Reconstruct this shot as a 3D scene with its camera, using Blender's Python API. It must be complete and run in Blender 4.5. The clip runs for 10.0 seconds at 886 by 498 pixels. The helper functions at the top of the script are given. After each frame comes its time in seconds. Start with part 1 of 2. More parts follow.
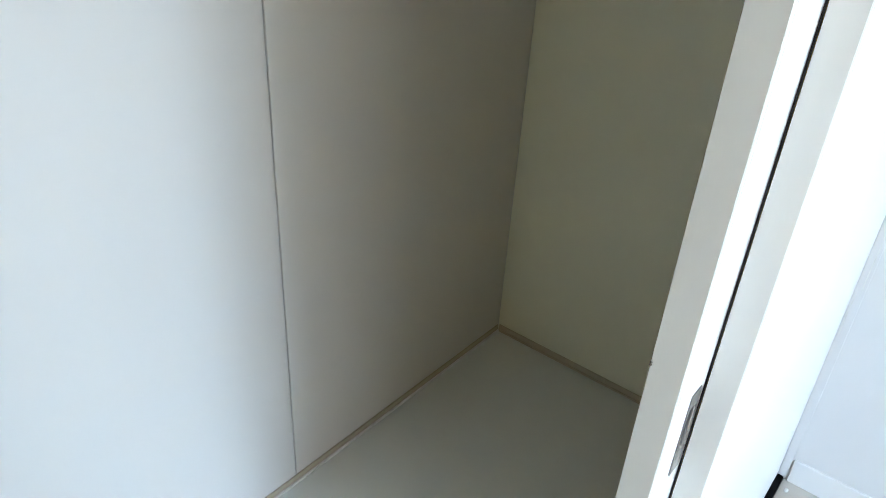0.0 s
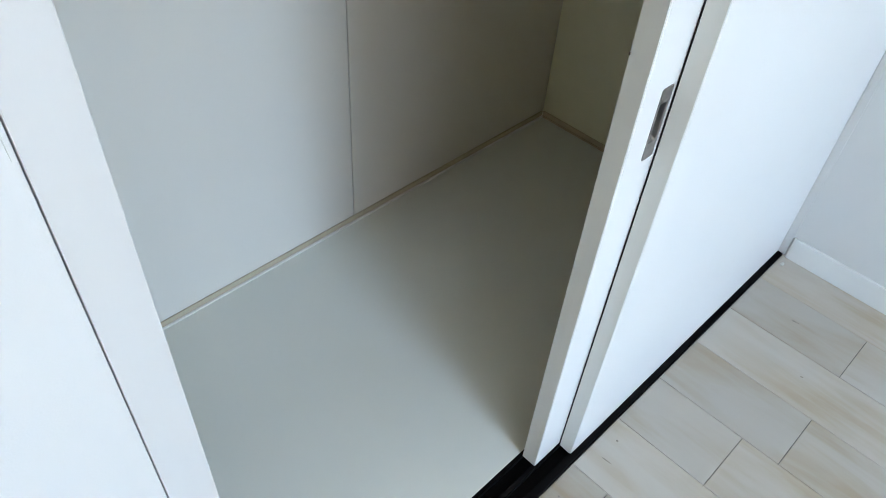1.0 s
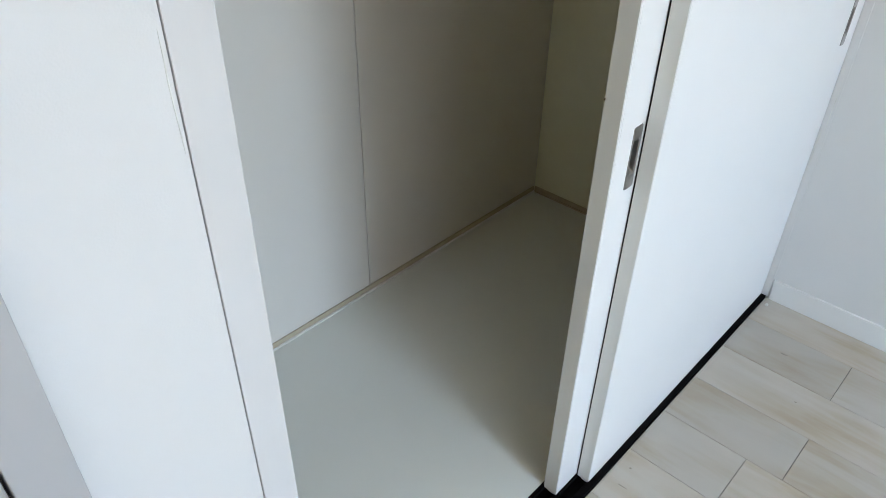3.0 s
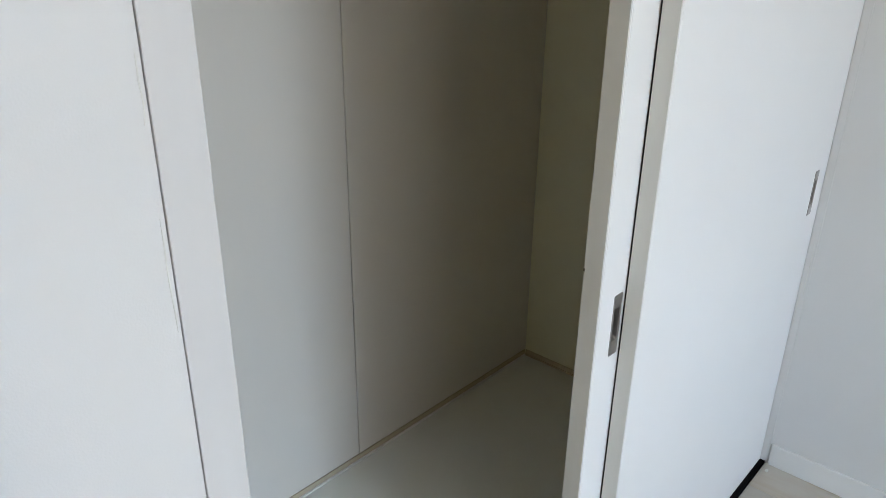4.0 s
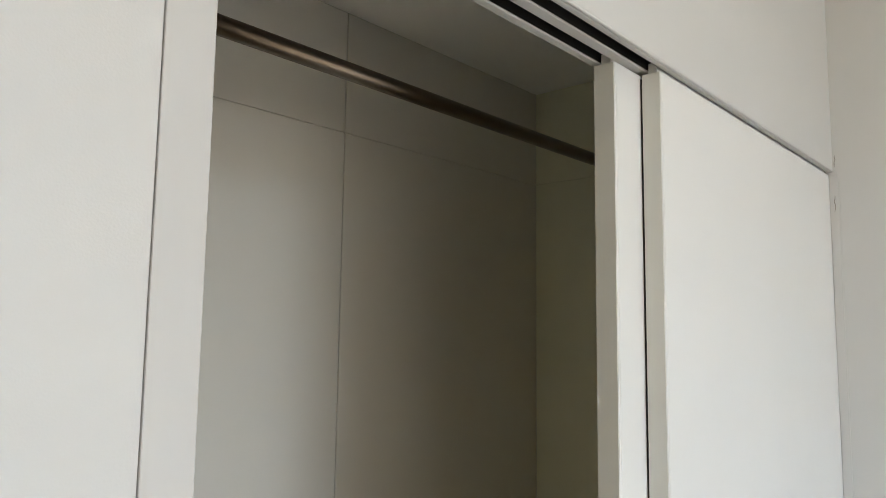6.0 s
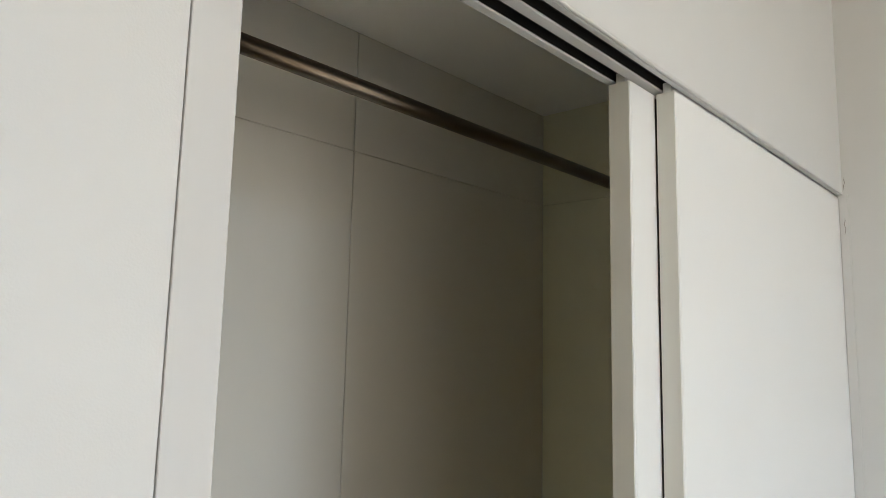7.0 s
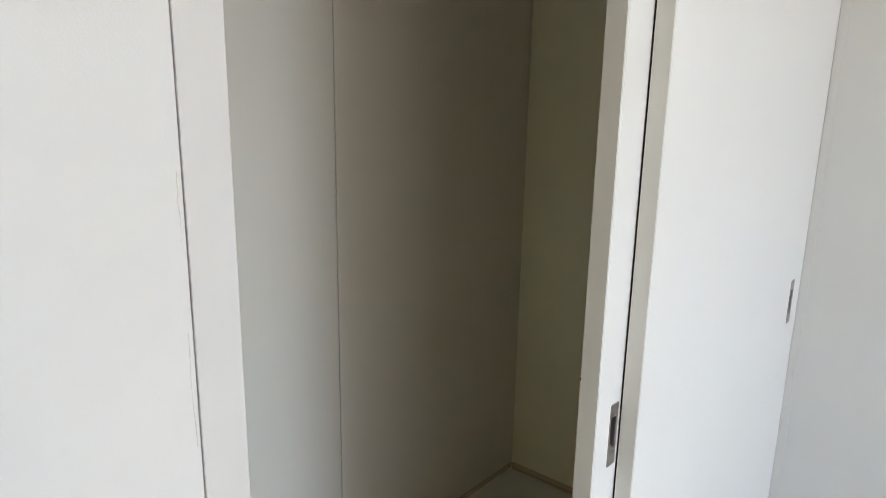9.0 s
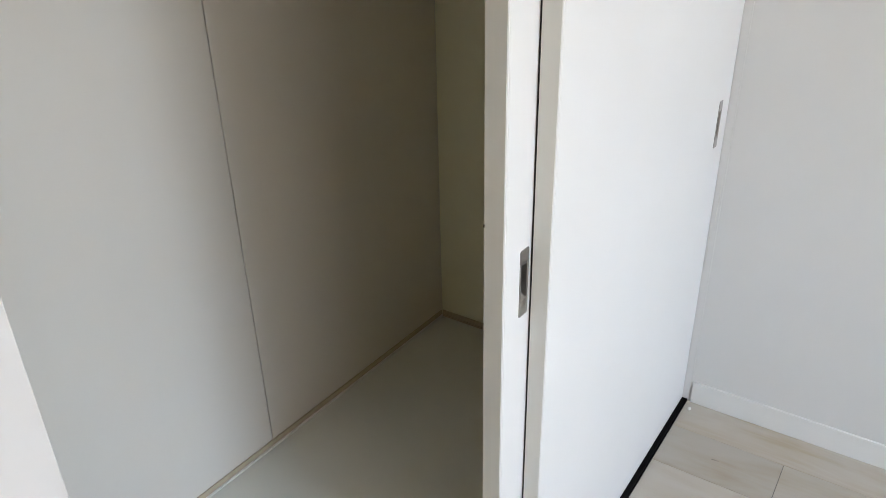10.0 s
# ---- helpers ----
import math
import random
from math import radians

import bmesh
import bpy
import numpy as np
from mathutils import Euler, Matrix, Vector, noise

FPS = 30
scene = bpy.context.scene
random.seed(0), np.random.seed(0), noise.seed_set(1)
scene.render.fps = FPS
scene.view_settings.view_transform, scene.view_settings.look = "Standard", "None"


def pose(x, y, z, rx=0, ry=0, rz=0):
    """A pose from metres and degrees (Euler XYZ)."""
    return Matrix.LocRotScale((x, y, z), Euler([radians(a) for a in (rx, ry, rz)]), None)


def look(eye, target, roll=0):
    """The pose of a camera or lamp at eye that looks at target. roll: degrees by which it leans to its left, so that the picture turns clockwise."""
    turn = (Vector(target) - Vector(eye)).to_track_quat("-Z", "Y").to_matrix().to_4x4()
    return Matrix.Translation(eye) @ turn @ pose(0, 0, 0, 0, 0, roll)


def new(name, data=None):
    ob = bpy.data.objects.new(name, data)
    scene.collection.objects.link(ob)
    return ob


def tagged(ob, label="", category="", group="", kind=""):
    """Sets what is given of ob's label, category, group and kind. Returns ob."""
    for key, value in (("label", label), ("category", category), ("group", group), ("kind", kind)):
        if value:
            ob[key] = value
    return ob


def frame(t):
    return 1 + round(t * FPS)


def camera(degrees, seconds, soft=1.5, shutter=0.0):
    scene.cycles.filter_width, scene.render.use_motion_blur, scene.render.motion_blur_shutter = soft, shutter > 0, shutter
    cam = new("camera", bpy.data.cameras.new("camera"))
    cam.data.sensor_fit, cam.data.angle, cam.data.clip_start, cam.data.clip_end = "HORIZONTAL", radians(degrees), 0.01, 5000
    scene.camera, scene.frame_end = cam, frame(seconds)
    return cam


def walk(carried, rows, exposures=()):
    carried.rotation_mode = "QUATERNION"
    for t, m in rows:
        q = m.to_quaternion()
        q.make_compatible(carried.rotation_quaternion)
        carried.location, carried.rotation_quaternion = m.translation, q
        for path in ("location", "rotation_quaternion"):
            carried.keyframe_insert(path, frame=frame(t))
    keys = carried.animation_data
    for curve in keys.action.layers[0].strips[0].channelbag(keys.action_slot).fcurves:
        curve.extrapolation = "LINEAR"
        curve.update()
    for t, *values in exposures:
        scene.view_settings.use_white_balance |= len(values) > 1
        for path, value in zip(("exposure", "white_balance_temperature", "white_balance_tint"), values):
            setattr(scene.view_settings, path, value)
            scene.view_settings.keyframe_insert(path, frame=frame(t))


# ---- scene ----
cam = camera(63.40, 10.0, soft=0.65)
PATH = [
    (0, (-1.6451, -0.1023, 1.4391), (-0.2847, 0.9495, 0.4178), 3.63),
    (0.5, (-1.7309, -0.1883, 1.4661), (-0.5059, 0.8096, 0.2399), 3.57),
    (0.7, (-1.7673, -0.2434, 1.4568), (-0.6119, 0.7413, 0.1547), 4.39),
    (1, (-1.8366, -0.3323, 1.4355), (-0.7789, 0.6329, 0.0393), 4.74),
    (1.3, (-1.8989, -0.3924, 1.4388), (-0.9245, 0.5735, -0.0165), 3.88),
    (1.5, (-1.9238, -0.4179, 1.4382), (-0.9815, 0.5514, -0.0357), 2.49),
    (1.8, (-1.9500, -0.4312, 1.4313), (-0.9884, 0.5301, -0.0354), 1.69),
    (2, (-1.9644, -0.4327, 1.4380), (-0.9781, 0.5185, -0.0189), 2.12),
    (2.5, (-1.9979, -0.4394, 1.4509), (-0.8988, 0.5681, 0.1178), 2.04),
    (3, (-2.0241, -0.4576, 1.4617), (-0.8298, 0.6365, 0.2885), 1.04),
    (3.2, (-2.0307, -0.4655, 1.4666), (-0.7968, 0.6553, 0.3614), 0.93),
    (4.3, (-2.0304, -0.4792, 1.4991), (-0.6298, 0.7956, 0.8564), 0.60),
    (4.5, (-2.0282, -0.4778, 1.5101), (-0.6057, 0.8194, 0.9683), 0.53),
    (5, (-2.0294, -0.4756, 1.5510), (-0.5655, 0.8566, 1.2642), 0.38),
    (5.5, (-2.0306, -0.4800, 1.5729), (-0.5449, 0.8587, 1.5542), 0.28),
    (5.8, (-2.0349, -0.4815, 1.5778), (-0.5495, 0.8507, 1.7150), 0.69),
    (6, (-2.0374, -0.4791, 1.5836), (-0.5575, 0.8479, 1.8039), 0.75),
    (6.2, (-2.0394, -0.4788, 1.5851), (-0.5724, 0.8513, 1.8655), 1.02),
    (6.75, (-2.0427, -0.4664, 1.5804), (-0.5746, 0.8544, 1.8972), 1.25),
    (7.3, (-2.0461, -0.4539, 1.5758), (-0.5610, 0.8717, 1.7697), 1.49),
    (7.4, (-2.0493, -0.4546, 1.5785), (-0.5580, 0.8687, 1.7362), 1.56),
    (7.5, (-2.0495, -0.4521, 1.5805), (-0.5506, 0.8683, 1.6807), 1.42),
    (8, (-2.0604, -0.4549, 1.5598), (-0.5501, 0.8522, 1.4585), 1.47),
    (8.5, (-2.0737, -0.4640, 1.5375), (-0.5678, 0.8206, 1.2507), 1.33),
    (9, (-2.0770, -0.4655, 1.4985), (-0.5950, 0.7828, 1.0029), 1.04),
    (9.3, (-2.0569, -0.4590, 1.4926), (-0.5954, 0.7552, 0.8686), 0.21),
    (9.6, (-2.0090, -0.4487, 1.4629), (-0.5471, 0.7113, 0.7439), -0.65),
    (9.8, (-1.9608, -0.4412, 1.4520), (-0.4941, 0.6573, 0.6506), -0.61),
    (10, (-1.9007, -0.4366, 1.4373), (-0.4384, 0.5977, 0.5474), -1.33),
]
EXPOSURES = [
    (0.0, 2.55, 5250, 11), (0.5, 2.18, 5300, 11), (1.0, 1.98, 5350, 11), (2.5, 1.88, 5500, 12), (3.2, 1.80, 5600, 13), (4.5, 1.55, 5750, 14),
    (5.5, 1.50, 5950, 14), (6.2, 1.69, 6050, 13), (7.5, 1.66, 6050, 13), (9.0, 1.77, 6000, 15), (10.0, 1.87, 6000, 17),
]
walk(cam, [(t, look(eye, target, roll)) for t, eye, target, roll in PATH], EXPOSURES)

# ---- daylight: a window behind the camera, sky outside ----
world = bpy.data.worlds.new("world")
scene.world = world
world.use_nodes = True
wn = world.node_tree.nodes
sky = wn.new("ShaderNodeTexSky")
sky.sky_type, sky.sun_disc = "NISHITA", False
sky.sun_elevation, sky.sun_rotation = radians(60), radians(180)
world.node_tree.links.new(sky.outputs["Color"], wn["Background"].inputs["Color"])
wn["Background"].inputs["Strength"].default_value = 0.06

WIN_X0, WIN_X1, WIN_Z0, WIN_Z1, ROOM_Y = -3.55, -1.10, 0.70, 2.60, -3.10
SASH_X = -2.08       # meeting stile of the unseen window's two sashes: the left one holds an added weak warm fill, the right one the sky


sun_data = bpy.data.lights.new("sun", "SUN")
sun_data.energy, sun_data.angle, sun_data.color = 5.0, radians(0.5), (1.0, 0.87, 0.68)
new("sun", sun_data).matrix_world = look((-1.6, -8.0, 11.0), (-1.6, -8.0 + 11.0 / math.tan(radians(60)), 0.0))


def window_lamps(x0, x1, strips, tilt, watts, colour):
    """Daylight in one sash, as level strips one over the other. tilt: degrees below the horizon towards which the light leans."""
    high = (WIN_Z1 - WIN_Z0) / strips
    for i in range(strips):
        data = bpy.data.lights.new("window_daylight", "AREA")
        data.shape, data.size, data.size_y, data.spread = "RECTANGLE", x1 - x0, high * 0.95, radians(165)
        data.energy, data.color = watts / strips, colour
        eye = Vector(((x0 + x1) / 2, ROOM_Y - 0.02, WIN_Z0 + high * (i + 0.5)))
        new("window_daylight", data).matrix_world = look(eye, eye + Vector((0, 1, -math.tan(radians(tilt)))))


window_lamps(SASH_X, WIN_X1, 3, 71, 18.5, (0.68, 0.88, 1.0))          # blue sky, from above
window_lamps(SASH_X, WIN_X1, 2, -35, 3.6, (1.0, 0.83, 0.58))          # sunlit ground, from below
window_lamps(WIN_X0, SASH_X - 0.04, 1, 0, 2.6, (1.0, 0.83, 0.58))     # weak warm fill added in the left sash


# ---- materials ----
def material(name, colour, rough=0.5, metal=0.0, spread=0.04, size=(3, 3, 3), fine=250, bump=0.03, per_object=0.0, coat=0.0, shine=0.5):
    """A painted, papered or metal surface: a broad tone, a fine grain, a little relief."""
    m = bpy.data.materials.new(name)
    m.use_nodes = True
    n, l = m.node_tree.nodes, m.node_tree.links
    b = n["Principled BSDF"]
    b.inputs["Roughness"].default_value, b.inputs["Metallic"].default_value = rough, metal
    b.inputs["Coat Weight"].default_value = coat
    b.inputs["Specular IOR Level"].default_value = shine
    tc, mp = n.new("ShaderNodeTexCoord"), n.new("ShaderNodeMapping")
    mp.inputs["Scale"].default_value = size
    l.new(tc.outputs["Object"], mp.inputs["Vector"])
    broad, grain = n.new("ShaderNodeTexNoise"), n.new("ShaderNodeTexNoise")
    broad.inputs["Scale"].default_value, broad.inputs["Detail"].default_value = 1.0, 5
    grain.inputs["Scale"].default_value, grain.inputs["Detail"].default_value = fine, 3
    l.new(mp.outputs["Vector"], broad.inputs["Vector"])
    l.new(tc.outputs["Object"], grain.inputs["Vector"])
    ramp = n.new("ShaderNodeMapRange")
    ramp.inputs["To Min"].default_value, ramp.inputs["To Max"].default_value = 1 - spread, 1 + spread
    ramp.inputs["From Min"].default_value, ramp.inputs["From Max"].default_value = 0.3, 0.7
    l.new(broad.outputs["Fac"], ramp.inputs["Value"])
    mul = n.new("ShaderNodeVectorMath")
    mul.operation = "SCALE"
    mul.inputs[0].default_value = colour
    value = ramp.outputs["Result"]
    if per_object:
        info, var, m2 = n.new("ShaderNodeObjectInfo"), n.new("ShaderNodeMapRange"), n.new("ShaderNodeMath")
        var.inputs["To Min"].default_value, var.inputs["To Max"].default_value = 1 - per_object, 1 + per_object
        l.new(info.outputs["Random"], var.inputs["Value"])
        m2.operation = "MULTIPLY"
        l.new(value, m2.inputs[0]), l.new(var.outputs["Result"], m2.inputs[1])
        value = m2.outputs["Value"]
    l.new(value, mul.inputs["Scale"])
    l.new(mul.outputs["Vector"], b.inputs["Base Color"])
    bp = n.new("ShaderNodeBump")
    bp.inputs["Strength"].default_value, bp.inputs["Distance"].default_value = bump, 0.002
    l.new(grain.outputs["Fac"], bp.inputs["Height"])
    l.new(bp.outputs["Normal"], b.inputs["Normal"])
    return m


def tile_material():
    """Beige wood-look porcelain plank: long faint streaks, blotches of warm and grey, a few dark knots."""
    m = bpy.data.materials.new("wood_look_tile")
    m.use_nodes = True
    n, l = m.node_tree.nodes, m.node_tree.links
    b = n["Principled BSDF"]
    b.inputs["Roughness"].default_value = 0.42
    tc, info, add = n.new("ShaderNodeTexCoord"), n.new("ShaderNodeObjectInfo"), n.new("ShaderNodeVectorMath")
    shift = n.new("ShaderNodeVectorMath")
    shift.operation = "SCALE"
    shift.inputs[0].default_value = (37.0, 91.0, 13.0)
    l.new(info.outputs["Random"], shift.inputs["Scale"])
    l.new(tc.outputs["Object"], add.inputs[0]), l.new(shift.outputs["Vector"], add.inputs[1])

    def noise_at(scale, detail, lo, hi):
        mp, t, r = n.new("ShaderNodeMapping"), n.new("ShaderNodeTexNoise"), n.new("ShaderNodeMapRange")
        mp.inputs["Scale"].default_value = scale
        t.inputs["Scale"].default_value, t.inputs["Detail"].default_value = 1.0, detail
        t.inputs["Distortion"].default_value = 0.6
        r.inputs["From Min"].default_value, r.inputs["From Max"].default_value = lo, hi
        l.new(add.outputs["Vector"], mp.inputs["Vector"]), l.new(mp.outputs["Vector"], t.inputs["Vector"])
        l.new(t.outputs["Fac"], r.inputs["Value"])
        return r.outputs["Result"]

    streak = noise_at((22, 2.0, 1), 5, 0.40, 0.75)
    blotch = noise_at((7.5, 1.9, 1), 4, 0.40, 0.62)
    knot = noise_at((60, 26, 1), 1, 0.83, 0.88)

    def mix(fac, a, c):
        x = n.new("ShaderNodeMix")
        x.data_type = "RGBA"
        if isinstance(fac, float):
            x.inputs[0].default_value = fac
        else:
            l.new(fac, x.inputs[0])
        for slot, v in ((6, a), (7, c)):
            if isinstance(v, tuple):
                x.inputs[slot].default_value = v
            else:
                l.new(v, x.inputs[slot])
        return x.outputs[2]

    base = mix(blotch, (0.455, 0.42, 0.365, 1), (0.38, 0.315, 0.225, 1))
    lined = mix(streak, base, (0.465, 0.435, 0.385, 1))
    final = mix(knot, lined, (0.22, 0.19, 0.16, 1))
    var, mul = n.new("ShaderNodeMapRange"), n.new("ShaderNodeVectorMath")
    var.inputs["To Min"].default_value, var.inputs["To Max"].default_value = 0.90, 1.08
    mul.operation = "SCALE"
    l.new(info.outputs["Random"], var.inputs["Value"])
    l.new(final, mul.inputs[0]), l.new(var.outputs["Result"], mul.inputs["Scale"])
    l.new(mul.outputs["Vector"], b.inputs["Base Color"])
    bp = n.new("ShaderNodeBump")
    bp.inputs["Strength"].default_value, bp.inputs["Distance"].default_value = 0.12, 0.001
    l.new(streak, bp.inputs["Height"]), l.new(bp.outputs["Normal"], b.inputs["Normal"])
    return m


WALL = material("white_wallpaper", (0.625, 0.625, 0.62), 0.5, spread=0.015, fine=420, bump=0.10)
# unseen west wall's colour, chosen to warm the light it throws back
BEIGE = material("warm_bounce_beige", (0.56, 0.475, 0.29), 0.6, spread=0.03, fine=420, bump=0.10)
DOOR = material("white_laminate", (0.77, 0.77, 0.765), 0.38, spread=0.012, fine=160, bump=0.02)
EDGE = material("white_edge_banding", (0.80, 0.80, 0.79), 0.3, spread=0.01)
# greyer than DOOR: the edges' turn from the window is put into the colour
END = material("shaded_door_edge", (0.655, 0.65, 0.615), 0.45, spread=0.02, size=(30, 30, 2))
FRAME = material("off_white_frame", (0.58, 0.575, 0.57), 0.42, spread=0.015, size=(20, 20, 2))
LINER = material("cream_white_closet_board", (0.725, 0.705, 0.655), 0.55, spread=0.015, size=(5, 5, 1.0), fine=300, bump=0.08, per_object=0.015)
# LINER's cream made paler, to carry the light falling on the end wall
END_BOARD = material("lit_cream_end_board", (0.82, 0.81, 0.65), 0.55, spread=0.015, size=(5, 5, 1.0), fine=300, bump=0.08)
DECK = material("pale_closet_floor_board", (0.74, 0.75, 0.70), 0.42, spread=0.02, size=(2, 2, 2), fine=300, bump=0.05)
COVE = material("cream_cove_strip", (0.49, 0.425, 0.315), 0.5, spread=0.03, size=(3, 12, 12))
PLASTER = material("white_ceiling_board", (0.93, 0.92, 0.895), 0.8, spread=0.02, fine=300, bump=0.1)
SILL = material("black_stained_sill", (0.004, 0.0035, 0.0035), 0.65, spread=0.35, size=(4, 60, 60), fine=200, bump=0.15, shine=0.05)
GROOVE = material("near_black", (0.006, 0.005, 0.005), 0.6, spread=0.2)
STEEL = material("brushed_steel", (0.36, 0.35, 0.34), 0.3, 1.0, spread=0.08, size=(60, 60, 6), fine=300)
PIPE = material("brown_metal_pipe", (0.16, 0.13, 0.10), 0.3, 1.0, spread=0.08, size=(3, 8, 8), fine=200, bump=0.003)
GROUT = material("grey_grout", (0.14, 0.135, 0.125), 0.9, spread=0.15, size=(20, 20, 20))
SKIRT = material("white_vinyl_skirting", (0.70, 0.70, 0.69), 0.45, spread=0.015, size=(10, 3, 10))
CAULK = material("old_white_caulk", (0.62, 0.62, 0.59), 0.55, spread=0.12, size=(60, 60, 25))
CRACK = material("grey_hairline_crack", (0.30, 0.29, 0.27), 0.8, spread=0.2, size=(60, 60, 25))
DENT = material("dark_chipped_core", (0.10, 0.085, 0.065), 0.8, spread=0.2)
# the grey holds the shade on the door frame's strip
GREY = material("shade_grey_door_frame", (0.36, 0.365, 0.375), 0.45, spread=0.02, size=(20, 20, 2))
# for unseen faces only: brown added so that bounced light warms the closet
WARM_BOUNCE = material("warm_bounce_brown", (0.36, 0.25, 0.065), 0.7, spread=0.12, size=(18, 18, 2))
LEAF = material("pale_beige_door_leaf", (0.40, 0.395, 0.39), 0.5, spread=0.02, size=(12, 12, 1.5))
SEAM = material("grey_brown_board_seam", (0.10, 0.09, 0.07), 0.8, spread=0.25, size=(20, 20, 5))
GLASS = bpy.data.materials.new("window_glass")
GLASS.use_nodes = True
GLASS.node_tree.nodes["Principled BSDF"].inputs["Transmission Weight"].default_value = 1.0
GLASS.node_tree.nodes["Principled BSDF"].inputs["Roughness"].default_value = 0.0
GLASS.node_tree.nodes["Principled BSDF"].inputs["IOR"].default_value = 1.01
TILE = tile_material()


# ---- building blocks ----
def box(x0, x1, y0, y1, z0, z1, bevel=0.0, segments=2, bm=None):
    bm = bm or bmesh.new()
    m = Matrix.LocRotScale(((x0 + x1) / 2, (y0 + y1) / 2, (z0 + z1) / 2), None, (x1 - x0, y1 - y0, z1 - z0))
    made = bmesh.ops.create_cube(bm, size=1, matrix=m)
    if bevel:
        edges = {e for v in made["verts"] for e in v.link_edges}
        bmesh.ops.bevel(bm, geom=list(edges), offset=bevel, segments=segments, profile=0.5, affect="EDGES")
    return bm


def mesh(name, bm, mat, smooth=False):
    me = bpy.data.meshes.new(name)
    bmesh.ops.recalc_face_normals(bm, faces=bm.faces)
    for f in bm.faces:
        f.smooth = smooth
    bm.to_mesh(me)
    bm.free()
    me.materials.append(mat)
    return me


def thing(name, bm, mat, label="", category="", group="", kind="", smooth=False):
    return tagged(new(name, mesh(name, bm, mat, smooth)), label, category, group, kind)


def part(name, bm, mat, parent, label="", smooth=False):
    ob = new(name, mesh(name, bm, mat, smooth))
    ob.parent = parent
    return tagged(ob, label)


def base(name, x, y, z, label, category, group=""):
    """The Empty at a thing's foot."""
    ob = new(name)
    ob.location = (x, y, z)
    ob.empty_display_size = 0.05
    return tagged(ob, label, category, group)


# ---- the plan ----
DOOR_H = 2.0          # under the head rail
CEIL = 2.72           # room ceiling
BACK = 0.914          # closet back wall
LEFT = -1.719         # jamb of the closet opening
JAMB = 0.047          # width of the jamb
PIER = -1.950         # outer corner of the white pier
FACE = 0.079          # face of pier and jamb
ROOM_X = -4.20
BACK_DOOR_X = -1.076  # leading edges of the two doors
FRONT_DOOR_X = -0.993
T = 0.10              # wall thickness

# ---- setting: room shell ----
floor = thing("floor", box(ROOM_X - T, T, ROOM_Y - T, -0.0155, -0.08, -0.0035), GROUT,
              "wood-look beige porcelain plank floor with thin dark joints", "floor", kind="structure")
thing("ceiling", box(ROOM_X - T, T, ROOM_Y - T, BACK + T, CEIL, CEIL + 0.08), PLASTER, "plain white room ceiling", "ceiling", kind="structure")
thing("wall_east", box(0.0, T, ROOM_Y - T, BACK + T, -0.08, CEIL), WALL, "white papered side wall meeting the closet front", "wall", kind="structure")
thing("wall_west", box(ROOM_X - T, ROOM_X, ROOM_Y - T, FACE + T, -0.08, CEIL), BEIGE, "unseen closing wall, coloured beige to warm the bounced light", "wall", kind="structure")

wall_s = box(ROOM_X, WIN_X0, ROOM_Y - T, ROOM_Y, -0.08, CEIL)
box(WIN_X1, 0.0, ROOM_Y - T, ROOM_Y, -0.08, CEIL, bm=wall_s)
box(WIN_X0, WIN_X1, ROOM_Y - T, ROOM_Y, WIN_Z1, CEIL, bm=wall_s)
box(WIN_X0, WIN_X1, ROOM_Y - T, ROOM_Y, -0.08, WIN_Z0, bm=wall_s)
thing("wall_south", wall_s, WALL, "white papered wall with a wide window", "wall", kind="structure")
window = tagged(new("window_1"), "wide white-framed window letting in daylight", "window", kind="structure")
window.location = (WIN_X0, ROOM_Y - 0.06, WIN_Z0)
for x0, x1, z0, z1 in ((0, 0.04, 0, WIN_Z1 - WIN_Z0), (WIN_X1 - WIN_X0 - 0.04, WIN_X1 - WIN_X0, 0, WIN_Z1 - WIN_Z0),
                       (0.04, WIN_X1 - WIN_X0 - 0.04, 0, 0.04), (0.04, WIN_X1 - WIN_X0 - 0.04, WIN_Z1 - WIN_Z0 - 0.04, WIN_Z1 - WIN_Z0)):
    part("window_frame", box(x0, x1, -0.03, 0.0, z0, z1, 0.002), FRAME, window)
part("meeting_stile", box(SASH_X - 0.04 - WIN_X0, SASH_X - WIN_X0, -0.03, 0.0, 0.04, WIN_Z1 - WIN_Z0 - 0.04, 0.002), FRAME, window)
for x0, x1 in ((0.04, SASH_X - 0.04 - WIN_X0), (SASH_X - WIN_X0, WIN_X1 - WIN_X0 - 0.04)):
    pane = part("pane", box(x0, x1, -0.018, -0.012, 0.04, WIN_Z1 - WIN_Z0 - 0.04), GLASS, window)
    pane.visible_shadow = False
thing("ground", box(-60, 60, -60, ROOM_Y - T - 0.01, -0.30, -0.20), GROUT, "grey ground outside the window", "ground", kind="structure")

# pier beside the closet, its wall running on to the left over the neighbouring door
pier = box(PIER, LEFT - JAMB - 0.0010, FACE, FACE + T, -0.08, CEIL, 0.0012)
thing("wall_pier", pier, WALL, "narrow white papered wall pier beside the closet", "wall", kind="structure")
thing("wall_north_west", box(ROOM_X, -2.84, FACE, FACE + T, -0.08, CEIL), WALL, "white papered wall beyond the neighbouring door", "wall", kind="structure")
thing("wall_over_door", box(-2.84, PIER, FACE, FACE + T, 2.06, CEIL), WALL, "white papered wall above the neighbouring door", "wall", kind="structure")

# wall over the closet head rail, standing forward of the doors
thing("wall_over_closet", box(LEFT, 0.0, -0.0095, -0.0060, DOOR_H + 0.0067, DOOR_H + 0.042, bm=box(LEFT, 0.0, -0.0095, 0.075, DOOR_H + 0.042, CEIL)), WALL,
      "white papered wall above the sliding closet doors", "wall", kind="structure")

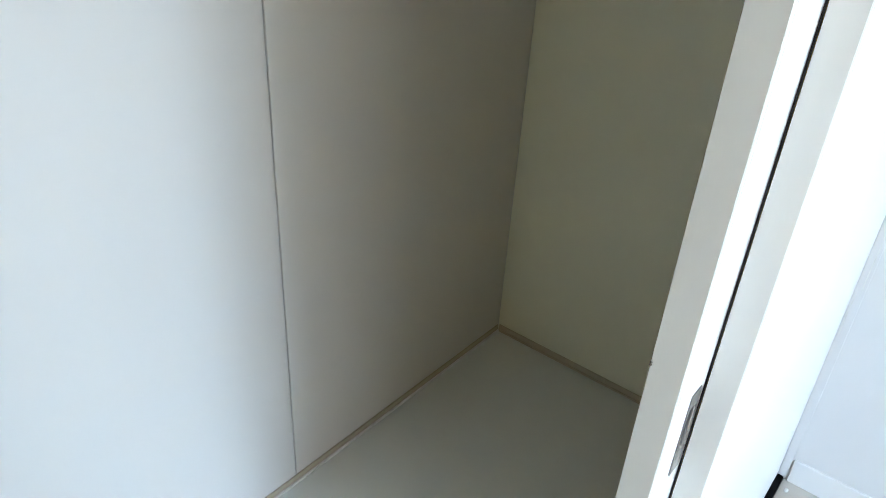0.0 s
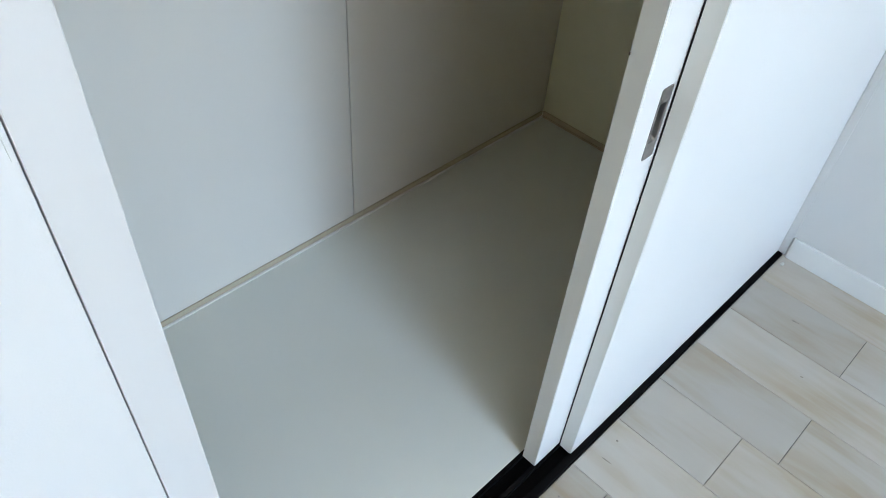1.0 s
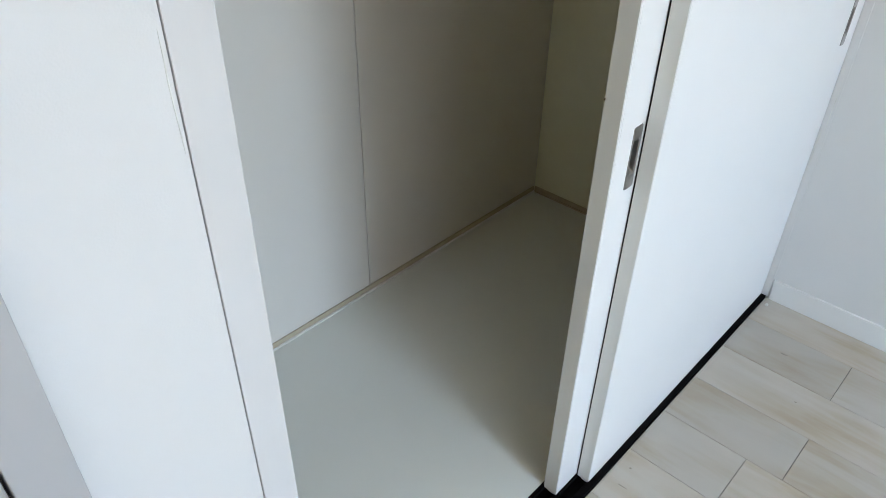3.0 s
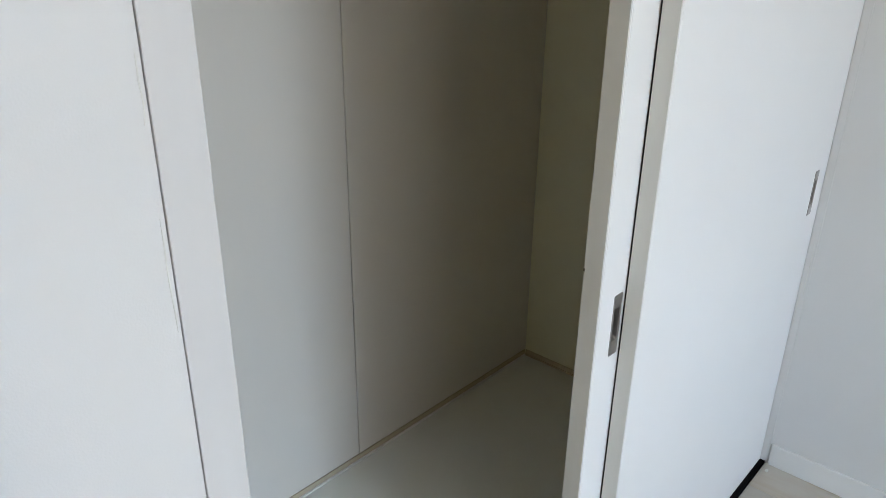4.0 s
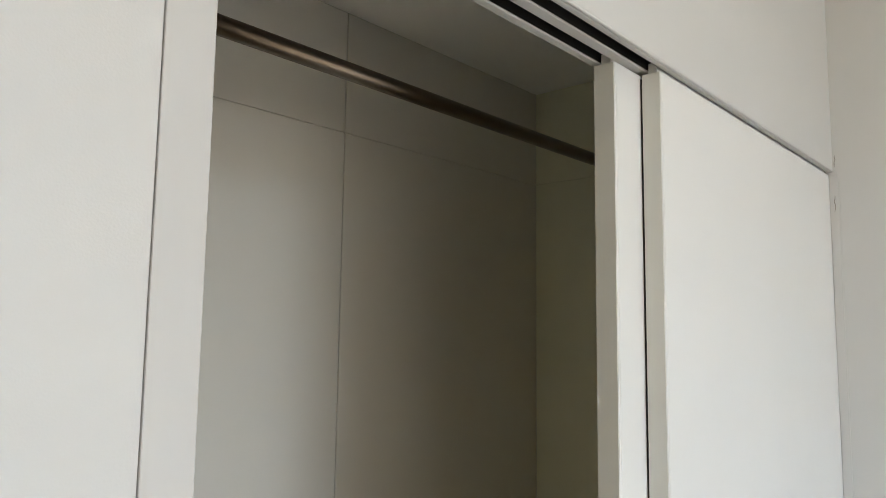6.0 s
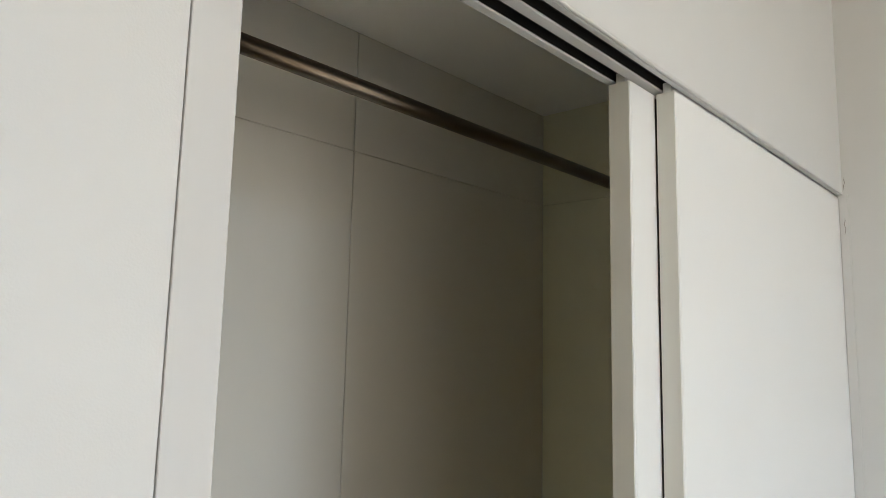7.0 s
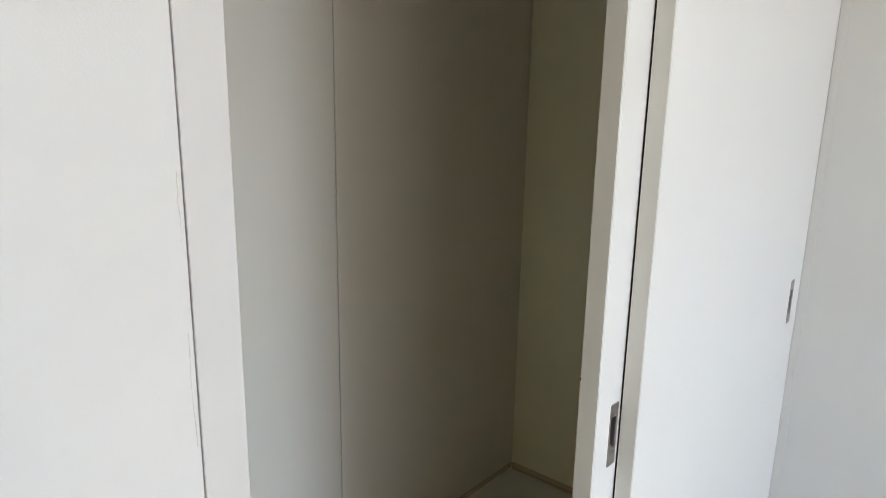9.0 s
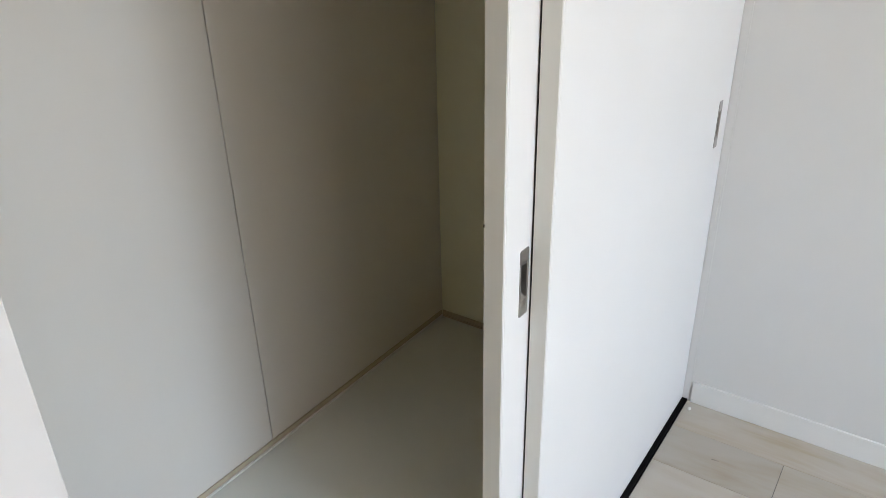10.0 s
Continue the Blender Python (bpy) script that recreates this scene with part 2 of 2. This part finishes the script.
# ---- neighbouring door at the pier's outer corner ----
door = tagged(new("door_1"), "closed pale beige hinged door, its frame's shade coloured in grey", "door", kind="structure")
door.location = (-2.4, FACE, 0)


def shifted(bm, ob):
    bmesh.ops.translate(bm, verts=bm.verts, vec=-ob.location)
    return bm


part("door_frame", shifted(box(-1.999, PIER - 0.0005, FACE - 0.060, FACE + T, 0, 2.055, 0.001), door), GREY, door, "door frame with its shade put into the grey colour")
part("door_frame", shifted(box(-2.84, -2.794, FACE - 0.060, FACE + T, 0, 2.055, 0.001), door), GREY, door, "door frame with its shade put into the grey colour")
part("door_frame", shifted(box(-2.794, -1.999, FACE - 0.060, FACE + T, 2.01, 2.055, 0.001), door), GREY, door, "door frame with its shade put into the grey colour")
part("door_leaf", shifted(box(-2.790, -2.002, FACE - 0.046, FACE - 0.010, 0.008, 2.006, 0.0015), door), LEAF, door, "pale beige laminate door leaf")
# dark sheet behind the leaf colours in the shade of its gap
part("gap_sheet", shifted(box(-2.794, -1.999, FACE - 0.008, FACE + 0.01, 0, 2.01), door), SEAM, door, "dark sheet for the shade in the gap round the leaf")

# ---- closet: jamb, sill, head rail ----
jamb = thing("door_jamb", box(LEFT - JAMB, LEFT, FACE - 0.001, FACE + 0.09, 0.0, CEIL - 0.002, 0.0012), FRAME,
             "off-white wooden jamb of the closet opening", "door frame", kind="structure")

sill = thing("door_sill", box(LEFT, -0.001, -0.0155, 0.078, -0.08, -0.010), SILL,
             "black-stained double-track wooden sill under sliding doors", "sill", kind="structure")
for name, y0, y1, z1 in (("front_lip", -0.0155, 0.004, 0.004), ("rib", 0.031, 0.042, 0.002), ("back_lip", 0.070, 0.079, 0.006)):
    part(name, box(LEFT, -0.001, y0, y1, -0.010, z1, 0.001), SILL, sill)

head = thing("head_rail", box(LEFT, -0.001, -0.0055, 0.082, DOOR_H + 0.024, DOOR_H + 0.040), FRAME,
             "off-white wooden head rail with two black grooves", "door frame", kind="structure")
for name, y0, y1, z0 in (("front_lip", -0.0055, 0.004, 0.0), ("rib", 0.0268, 0.0445, 0.0), ("back_lip", 0.0680, 0.082, 0.0)):
    part(name, box(LEFT, -0.001, y0, y1, DOOR_H + z0, DOOR_H + 0.024, 0.0015), FRAME, head)
part("nosing", box(LEFT, -0.001, -0.0118, -0.0057, DOOR_H, DOOR_H + 0.0065, 0.0025, 3), FRAME, head)
# top and both sides inside each groove are coloured near black
for y0, y1 in ((0.004, 0.0268), (0.0445, 0.0680)):
    part("groove", box(LEFT, -0.001, y0, y1, DOOR_H + 0.018, DOOR_H + 0.0235), GROOVE, head, "black inside of the groove")
    part("groove", box(LEFT, -0.001, y0 + 0.0002, y0 + 0.0012, DOOR_H + 0.003, DOOR_H + 0.018), GROOVE, head, "black inside of the groove")
    part("groove", box(LEFT, -0.001, y1 - 0.0012, y1 - 0.0002, DOOR_H + 0.003, DOOR_H + 0.018), GROOVE, head, "black inside of the groove")

# ---- closet: boards of the lining ----
closet_l = LEFT - JAMB
JOINT_X, JOINT_Z, CLOSET_CEIL = -0.867, 2.081, 2.402
GAP = 0.0018
backing = thing("wall_closet_back", box(closet_l - T, 0.0, BACK + 0.006, BACK + T, -0.08, CEIL), SEAM,
                "closet back wall lined with four cream-white boards", "wall", kind="structure")
for x0, x1 in ((closet_l, JOINT_X - GAP), (JOINT_X + GAP, -0.006)):
    for z0, z1 in ((0.0, JOINT_Z - GAP * 0.35), (JOINT_Z + GAP * 0.35, CLOSET_CEIL)):
        part("board", box(x0, x1, BACK, BACK + 0.006, z0, z1, 0.0008, 1), LINER, backing)
right = thing("wall_closet_end", box(-0.0005, 0.0, 0.08, BACK, 0.0, CLOSET_CEIL), SEAM,
              "cream-lined end wall of the closet", "wall", kind="structure")
for z0, z1 in ((0.0, JOINT_Z - GAP * 0.35), (JOINT_Z + GAP * 0.35, CLOSET_CEIL)):
    part("board", box(-0.006, -0.0005, 0.08, BACK - 0.0002, z0, z1, 0.0008, 1), END_BOARD, right)
left = thing("wall_closet_left", box(closet_l - T, closet_l - 0.006, FACE + T, BACK + 0.006, -0.08, CEIL), GROOVE,
             "unseen end wall of the closet, brown to warm its shade", "wall", kind="structure")
part("board", box(closet_l - 0.006, closet_l, FACE + 0.09, BACK - 0.001, 0.0, CLOSET_CEIL, 0.0008, 1), WARM_BOUNCE, left)
thing("closet_ceiling", box(closet_l, 0.0, 0.075, BACK, CLOSET_CEIL, CLOSET_CEIL + 0.018), PLASTER, "plain white ceiling board inside the closet", "ceiling", kind="structure")
thing("closet_floor", box(closet_l, -0.006, 0.079, BACK, -0.06, 0.006, 0.001), DECK, "pale smooth board floor of the closet", "floor", kind="structure")


BEAD = material("white_sealant_bead", (0.80, 0.785, 0.75), 0.35, spread=0.08, size=(14, 14, 14))
for name, x0, x1, y0, y1, d in (("cove_back", closet_l, -0.012, BACK - 0.005, BACK - 0.0002, (0, -0.008)), ("cove_end", -0.011, -0.0062, 0.08, BACK - 0.0055, (-0.008, 0))):
    strip = thing(name, box(x0, x1, y0, y1, 0.006, 0.029, 0.0015), COVE, "thin grey-brown strip at the foot of the closet wall", "trim", kind="structure")
    bead = box(x0, x1, y0 - 0.006, y0 + 0.001, 0.006, 0.0125, 0.0025, 3) if d[1] else box(x0 - 0.006, x0 + 0.001, y0, y1, 0.006, 0.0125, 0.0025, 3)
    part("sealant_bead", bead, BEAD if d[1] else COVE, strip, "pale sealant bead" if d[1] else "")


# ---- hanging rail ----
def tube(x0, x1, y, z, r, n=32):
    bm = bmesh.new()
    m = Matrix.Translation(((x0 + x1) / 2, y, z)) @ Matrix.Rotation(radians(90), 4, "Y")
    bmesh.ops.create_cone(bm, cap_ends=True, segments=n, radius1=r, radius2=r, depth=x1 - x0, matrix=m)
    return bm


rail = base("hanging_rail", -0.82, 0.48, 2.0395, "brown metal hanging rail spanning the closet below its ceiling", "closet rail")
part("pipe", tube(closet_l + 0.82 + 0.004, 0.82 - 0.010, 0, 0, 0.0162), PIPE, rail, smooth=True)
for x0, x1 in ((closet_l + 0.82, closet_l + 0.826), (0.806, 0.814)):
    part("socket", tube(x0, x1, 0, 0, 0.030), STEEL, rail, "round metal wall socket", True)


# ---- sliding doors ----
def slab(w, d, h, hole=None, bevel=0.0012):
    """A door panel, x from 0 to w, face at y = 0, with a sunk rectangle (x0, x1, z0, z1, depth) for the pull."""
    bm = bmesh.new()
    if not hole:
        return box(0, w, 0, d, 0, h, bevel, bm=bm)
    x0, x1, z0, z1, deep = hole
    xs, zs = (0, x0, x1, w), (0, z0, z1, h)
    front = [[bm.verts.new((x, 0, z)) for z in zs] for x in xs]
    for i in range(3):
        for j in range(3):
            if (i, j) != (1, 1):
                bm.faces.new((front[i][j], front[i + 1][j], front[i + 1][j + 1], front[i][j + 1]))
    rim = [front[1][1], front[2][1], front[2][2], front[1][2]]
    deepv = [bm.verts.new((v.co.x, deep, v.co.z)) for v in rim]
    for i in range(4):
        bm.faces.new((rim[i], rim[(i + 1) % 4], deepv[(i + 1) % 4], deepv[i]))
    bm.faces.new(deepv)
    edge = [front[0][0], front[1][0], front[2][0], front[3][0], front[3][1], front[3][2], front[3][3],
            front[2][3], front[1][3], front[0][3], front[0][2], front[0][1]]
    rear = [bm.verts.new((v.co.x, d, v.co.z)) for v in edge]
    for i in range(12):
        bm.faces.new((edge[i], edge[(i + 1) % 12], rear[(i + 1) % 12], rear[i]))
    bm.faces.new(rear)
    return bm


def rounded(w, h, r, n=6):
    pts = []
    for cx, cz, a0 in ((w / 2 - r, h / 2 - r, 0), (-w / 2 + r, h / 2 - r, 90), (-w / 2 + r, -h / 2 + r, 180), (w / 2 - r, -h / 2 + r, 270)):
        for i in range(n + 1):
            a = radians(a0 + 90 * i / n)
            pts.append((cx + r * math.cos(a), cz + r * math.sin(a)))
    return pts


def pull_plate(w, h):
    """A pressed steel plate with a rim that dips into a cup."""
    bm = bmesh.new()
    rings = []
    for dw, r, y in ((0.0, 0.004, 0.0002), (0.0003, 0.004, -0.0012), (0.0032, 0.0045, -0.0012), (0.0042, 0.0045, 0.0005), (0.0052, 0.0045, 0.0108)):
        dh = dw if dw < 0.002 else dw * 6.5
        rings.append([bm.verts.new((x, y, z)) for x, z in rounded(w - 2 * dw, h - 2 * dh, min(r, (w - 2 * dw) / 2.2))])
    k = len(rings[0])
    for a, c in zip(rings, rings[1:]):
        for i in range(k):
            bm.faces.new((a[i], a[(i + 1) % k], c[(i + 1) % k], c[i]))
    bm.faces.new(rings[-1])
    return bm


PULL_W, PULL_H, DOOR_W = 0.028, 0.120, 0.991


def sliding_door(x, y, thick, pull_x, pull_z, label):
    d = base("sliding_door", x, y, 0.0, label, "sliding door", "sliding closet doors")
    hole = (pull_x - PULL_W / 2 + 0.002, pull_x + PULL_W / 2 - 0.002, pull_z - PULL_H / 2 + 0.002 - 0.004, pull_z + PULL_H / 2 - 0.002 - 0.004, 0.012)
    p = part("panel", slab(DOOR_W, thick, DOOR_H - 0.010, (hole[0], hole[1], hole[2], hole[3], 0.012)), DOOR, d, "flat white laminate panel")
    p.location.z = 0.004
    bv = p.modifiers.new("edge", "BEVEL")
    bv.width, bv.segments, bv.limit_method = 0.0012, 2, "ANGLE"
    part("edge_strip", box(-0.0015, 0.0, 0.0012, thick - 0.0012, 0.005, DOOR_H - 0.007), END, d, "grey-white edge strip, shaded in its colour")
    part("edge_banding", box(0.0040, 0.0048, -0.0004, 0.001, 0.03, DOOR_H - 0.03), EDGE, d)
    # unseen brown sheet added to darken and warm the closet behind the doors
    part("rear_bounce_sheet", box(0.004, DOOR_W - 0.004, thick, thick + 0.0012, 0.008, DOOR_H - 0.010), WARM_BOUNCE, d, "unseen rear face, brown to warm the closet's shade")
    part("tongue", box(0.006, DOOR_W - 0.006, thick * 0.28, thick * 0.72, DOOR_H - 0.007, DOOR_H + 0.012), DOOR, d)
    part("bottom_runner", box(0.006, DOOR_W - 0.006, thick * 0.25, thick * 0.75, -0.009, 0.005), DOOR, d)
    pl = part("finger_pull", pull_plate(PULL_W, PULL_H), STEEL, d, "brushed steel recessed finger pull", False)
    pl.location = (pull_x, 0, pull_z)
    return d


front_door = sliding_door(FRONT_DOOR_X, 0.0, 0.032, 0.912, 0.904, "white laminate sliding door on the front track, slid open")
back_door = sliding_door(BACK_DOOR_X, 0.0355, 0.036, 0.0625, 0.879, "white laminate sliding door on the rear track, slid open")
# black strip added between the doors in place of the gap's shade
part("gap_shade_strip", box(0.0015, 0.012, 0.0334, 0.0351, 0.01, DOOR_H - 0.012), GROOVE, front_door, "thin black strip standing in for the shade between the doors")
chip = part("chip", box(-0.0026, -0.0010, 0.0335, 0.0358, 0.992, 0.997, 0.0004, 1), DENT, back_door, "small dark chip in the edge")

# ---- skirting and the wall's edge ----
thing("baseboard", box(-0.008, 0.0, ROOM_Y, -0.026, 0.0, 0.075, 0.002), SKIRT, "white vinyl baseboard along the side wall", "baseboard", kind="structure")
thing("trim", box(-0.003, 0.0, -0.022, -0.0005, 0.005, DOOR_H, 0.001), WALL, "slim off-white strip where wall meets closet door", "trim", kind="structure")

# ---- floor planks ----
PITCH, LONG, JW = 0.1733, 0.98, 0.0018
STARTS = {0: -0.86, 1: -0.328, 2: -0.72, 3: -0.336, 4: -0.246, 5: -0.441, 6: -0.113, 7: -0.60}
rng = random.Random(4)
for col in range(-1, 25):
    x1 = -0.140 + PITCH - PITCH * col - JW / 4
    x0 = x1 - PITCH + JW / 2
    y = STARTS.get(col, -rng.random() * LONG)
    cuts = [-0.0165]
    while y > ROOM_Y:
        cuts.append(y)
        y -= LONG
    cuts.append(ROOM_Y)
    x0, x1 = max(x0, ROOM_X), min(x1, -0.0005)
    if x1 - x0 < 0.01:
        continue
    for a, c in zip(cuts, cuts[1:]):
        if a - c < 0.02:
            continue
        w, h = x1 - x0, a - c - JW
        bm = box(-w / 2, w / 2, -h / 2, h / 2, -0.006, 0.0, 0.0)
        top = [e for e in bm.edges if all(v.co.z > -0.001 for v in e.verts)]
        bmesh.ops.bevel(bm, geom=top, offset=0.0008, segments=1, affect="EDGES")
        ob = part("plank", bm, TILE, floor)
        ob.location = ((x0 + x1) / 2, (a + c) / 2, (rng.random() - 0.5) * 0.0006)

# ---- small wear: caulk slivers, knots printed in the planks, a lump in the corner ----
def sliver(name, points, width, proud, along, mat, label):
    """A thin bead of old caulk following a slightly crooked line. along: 'x' lies on a wall of constant y, 'y' on one of constant x."""
    bm = bmesh.new()
    rows = []
    last = len(points) - 1
    for i, (u, w, z) in enumerate(points):
        half = width / 2 * (0.25 if i in (0, last) else 1)
        ring = []
        for du, dw in ((-half, 0), (-half * 0.4, -proud), (half * 0.4, -proud), (half, 0)):
            ring.append(bm.verts.new((u + du, w + dw, z) if along == "x" else (u + dw, w + du, z)))
        rows.append(ring)
    for a, c in zip(rows, rows[1:]):
        for i in range(3):
            bm.faces.new((a[i], a[i + 1], c[i + 1], c[i]))
        bm.faces.new((a[3], a[0], c[0], c[3]))
    bm.faces.new(rows[0]), bm.faces.new(list(reversed(rows[-1])))
    return thing(name, bm, mat, label, "trim", kind="structure")


def crooked(z0, z1, u, w, n, wobble, seed, along):
    r = random.Random(seed)
    out = []
    for i in range(n):
        off = (r.random() - 0.5) * wobble
        z = z0 + (z1 - z0) * i / (n - 1)
        out.append((u + off, w, z) if along == "x" else (u, w + off, z))
    return out


for k, (z0, z1) in enumerate(((1.16, 1.27), (1.35, 1.41))):
    sliver("trim_caulk", crooked(z0, z1, LEFT - JAMB - 0.0055, FACE, 6, 0.0025, k, "x"), 0.0016, 0.0004, "x", CAULK,
           "sliver of old caulk along the jamb")
for k, (z0, z1, y) in enumerate(((0.46, 0.60, -0.0060), (0.58, 0.74, -0.0145), (1.895, 1.94, -0.0120), (2.012, 2.046, -0.0150))):
    sliver("trim_caulk", crooked(z0, z1, -0.003 if z1 < 2 else 0.0, y, 6, 0.003, 20 + k, "y"), 0.0020, 0.0005, "y", CAULK if z1 < 1.5 else CRACK,
           "sliver of old caulk along the side wall" if z1 < 1.5 else "dark hairline crack along the side wall")


def knot(x, y, length, width, turn, mat):
    bm = bmesh.new()
    bmesh.ops.create_cone(bm, cap_ends=True, segments=12, radius1=0.5, radius2=0.4, depth=0.0005)
    bmesh.ops.transform(bm, verts=bm.verts, matrix=Matrix.LocRotScale((0, 0, 0), Euler((0, 0, radians(turn))), None) @ Matrix.Diagonal((width, length, 1, 1)))
    ob = part("knot", bm, mat, floor)
    ob.location = (x, y, 0.0005)


STAIN = material("brown_knot", (0.27, 0.235, 0.20), 0.55, spread=0.2, size=(80, 80, 80))
for x, y, length, width, turn in ((-0.224, -0.165, 0.024, 0.0045, 8), (-0.885, -0.051, 0.006, 0.0055, 0), (-0.944, -0.064, 0.026, 0.0028, 5),
                                  (-1.168, -0.21, 0.034, 0.005, 4), (-0.386, -0.262, 0.008, 0.004, 20), (-1.09, -0.045, 0.005, 0.005, 0)):
    knot(x, y, length, width, turn, STAIN)
lump = bmesh.new()
bmesh.ops.create_uvsphere(lump, u_segments=12, v_segments=8, radius=0.5)
bmesh.ops.transform(lump, verts=lump.verts, matrix=Matrix.Translation((-0.045, -0.036, 0.0035)) @ Matrix.Diagonal((0.017, 0.010, 0.006, 1)))
thing("filler_lump", lump, CAULK, "small dried lump of filler on the floor planks", "debris", smooth=True)
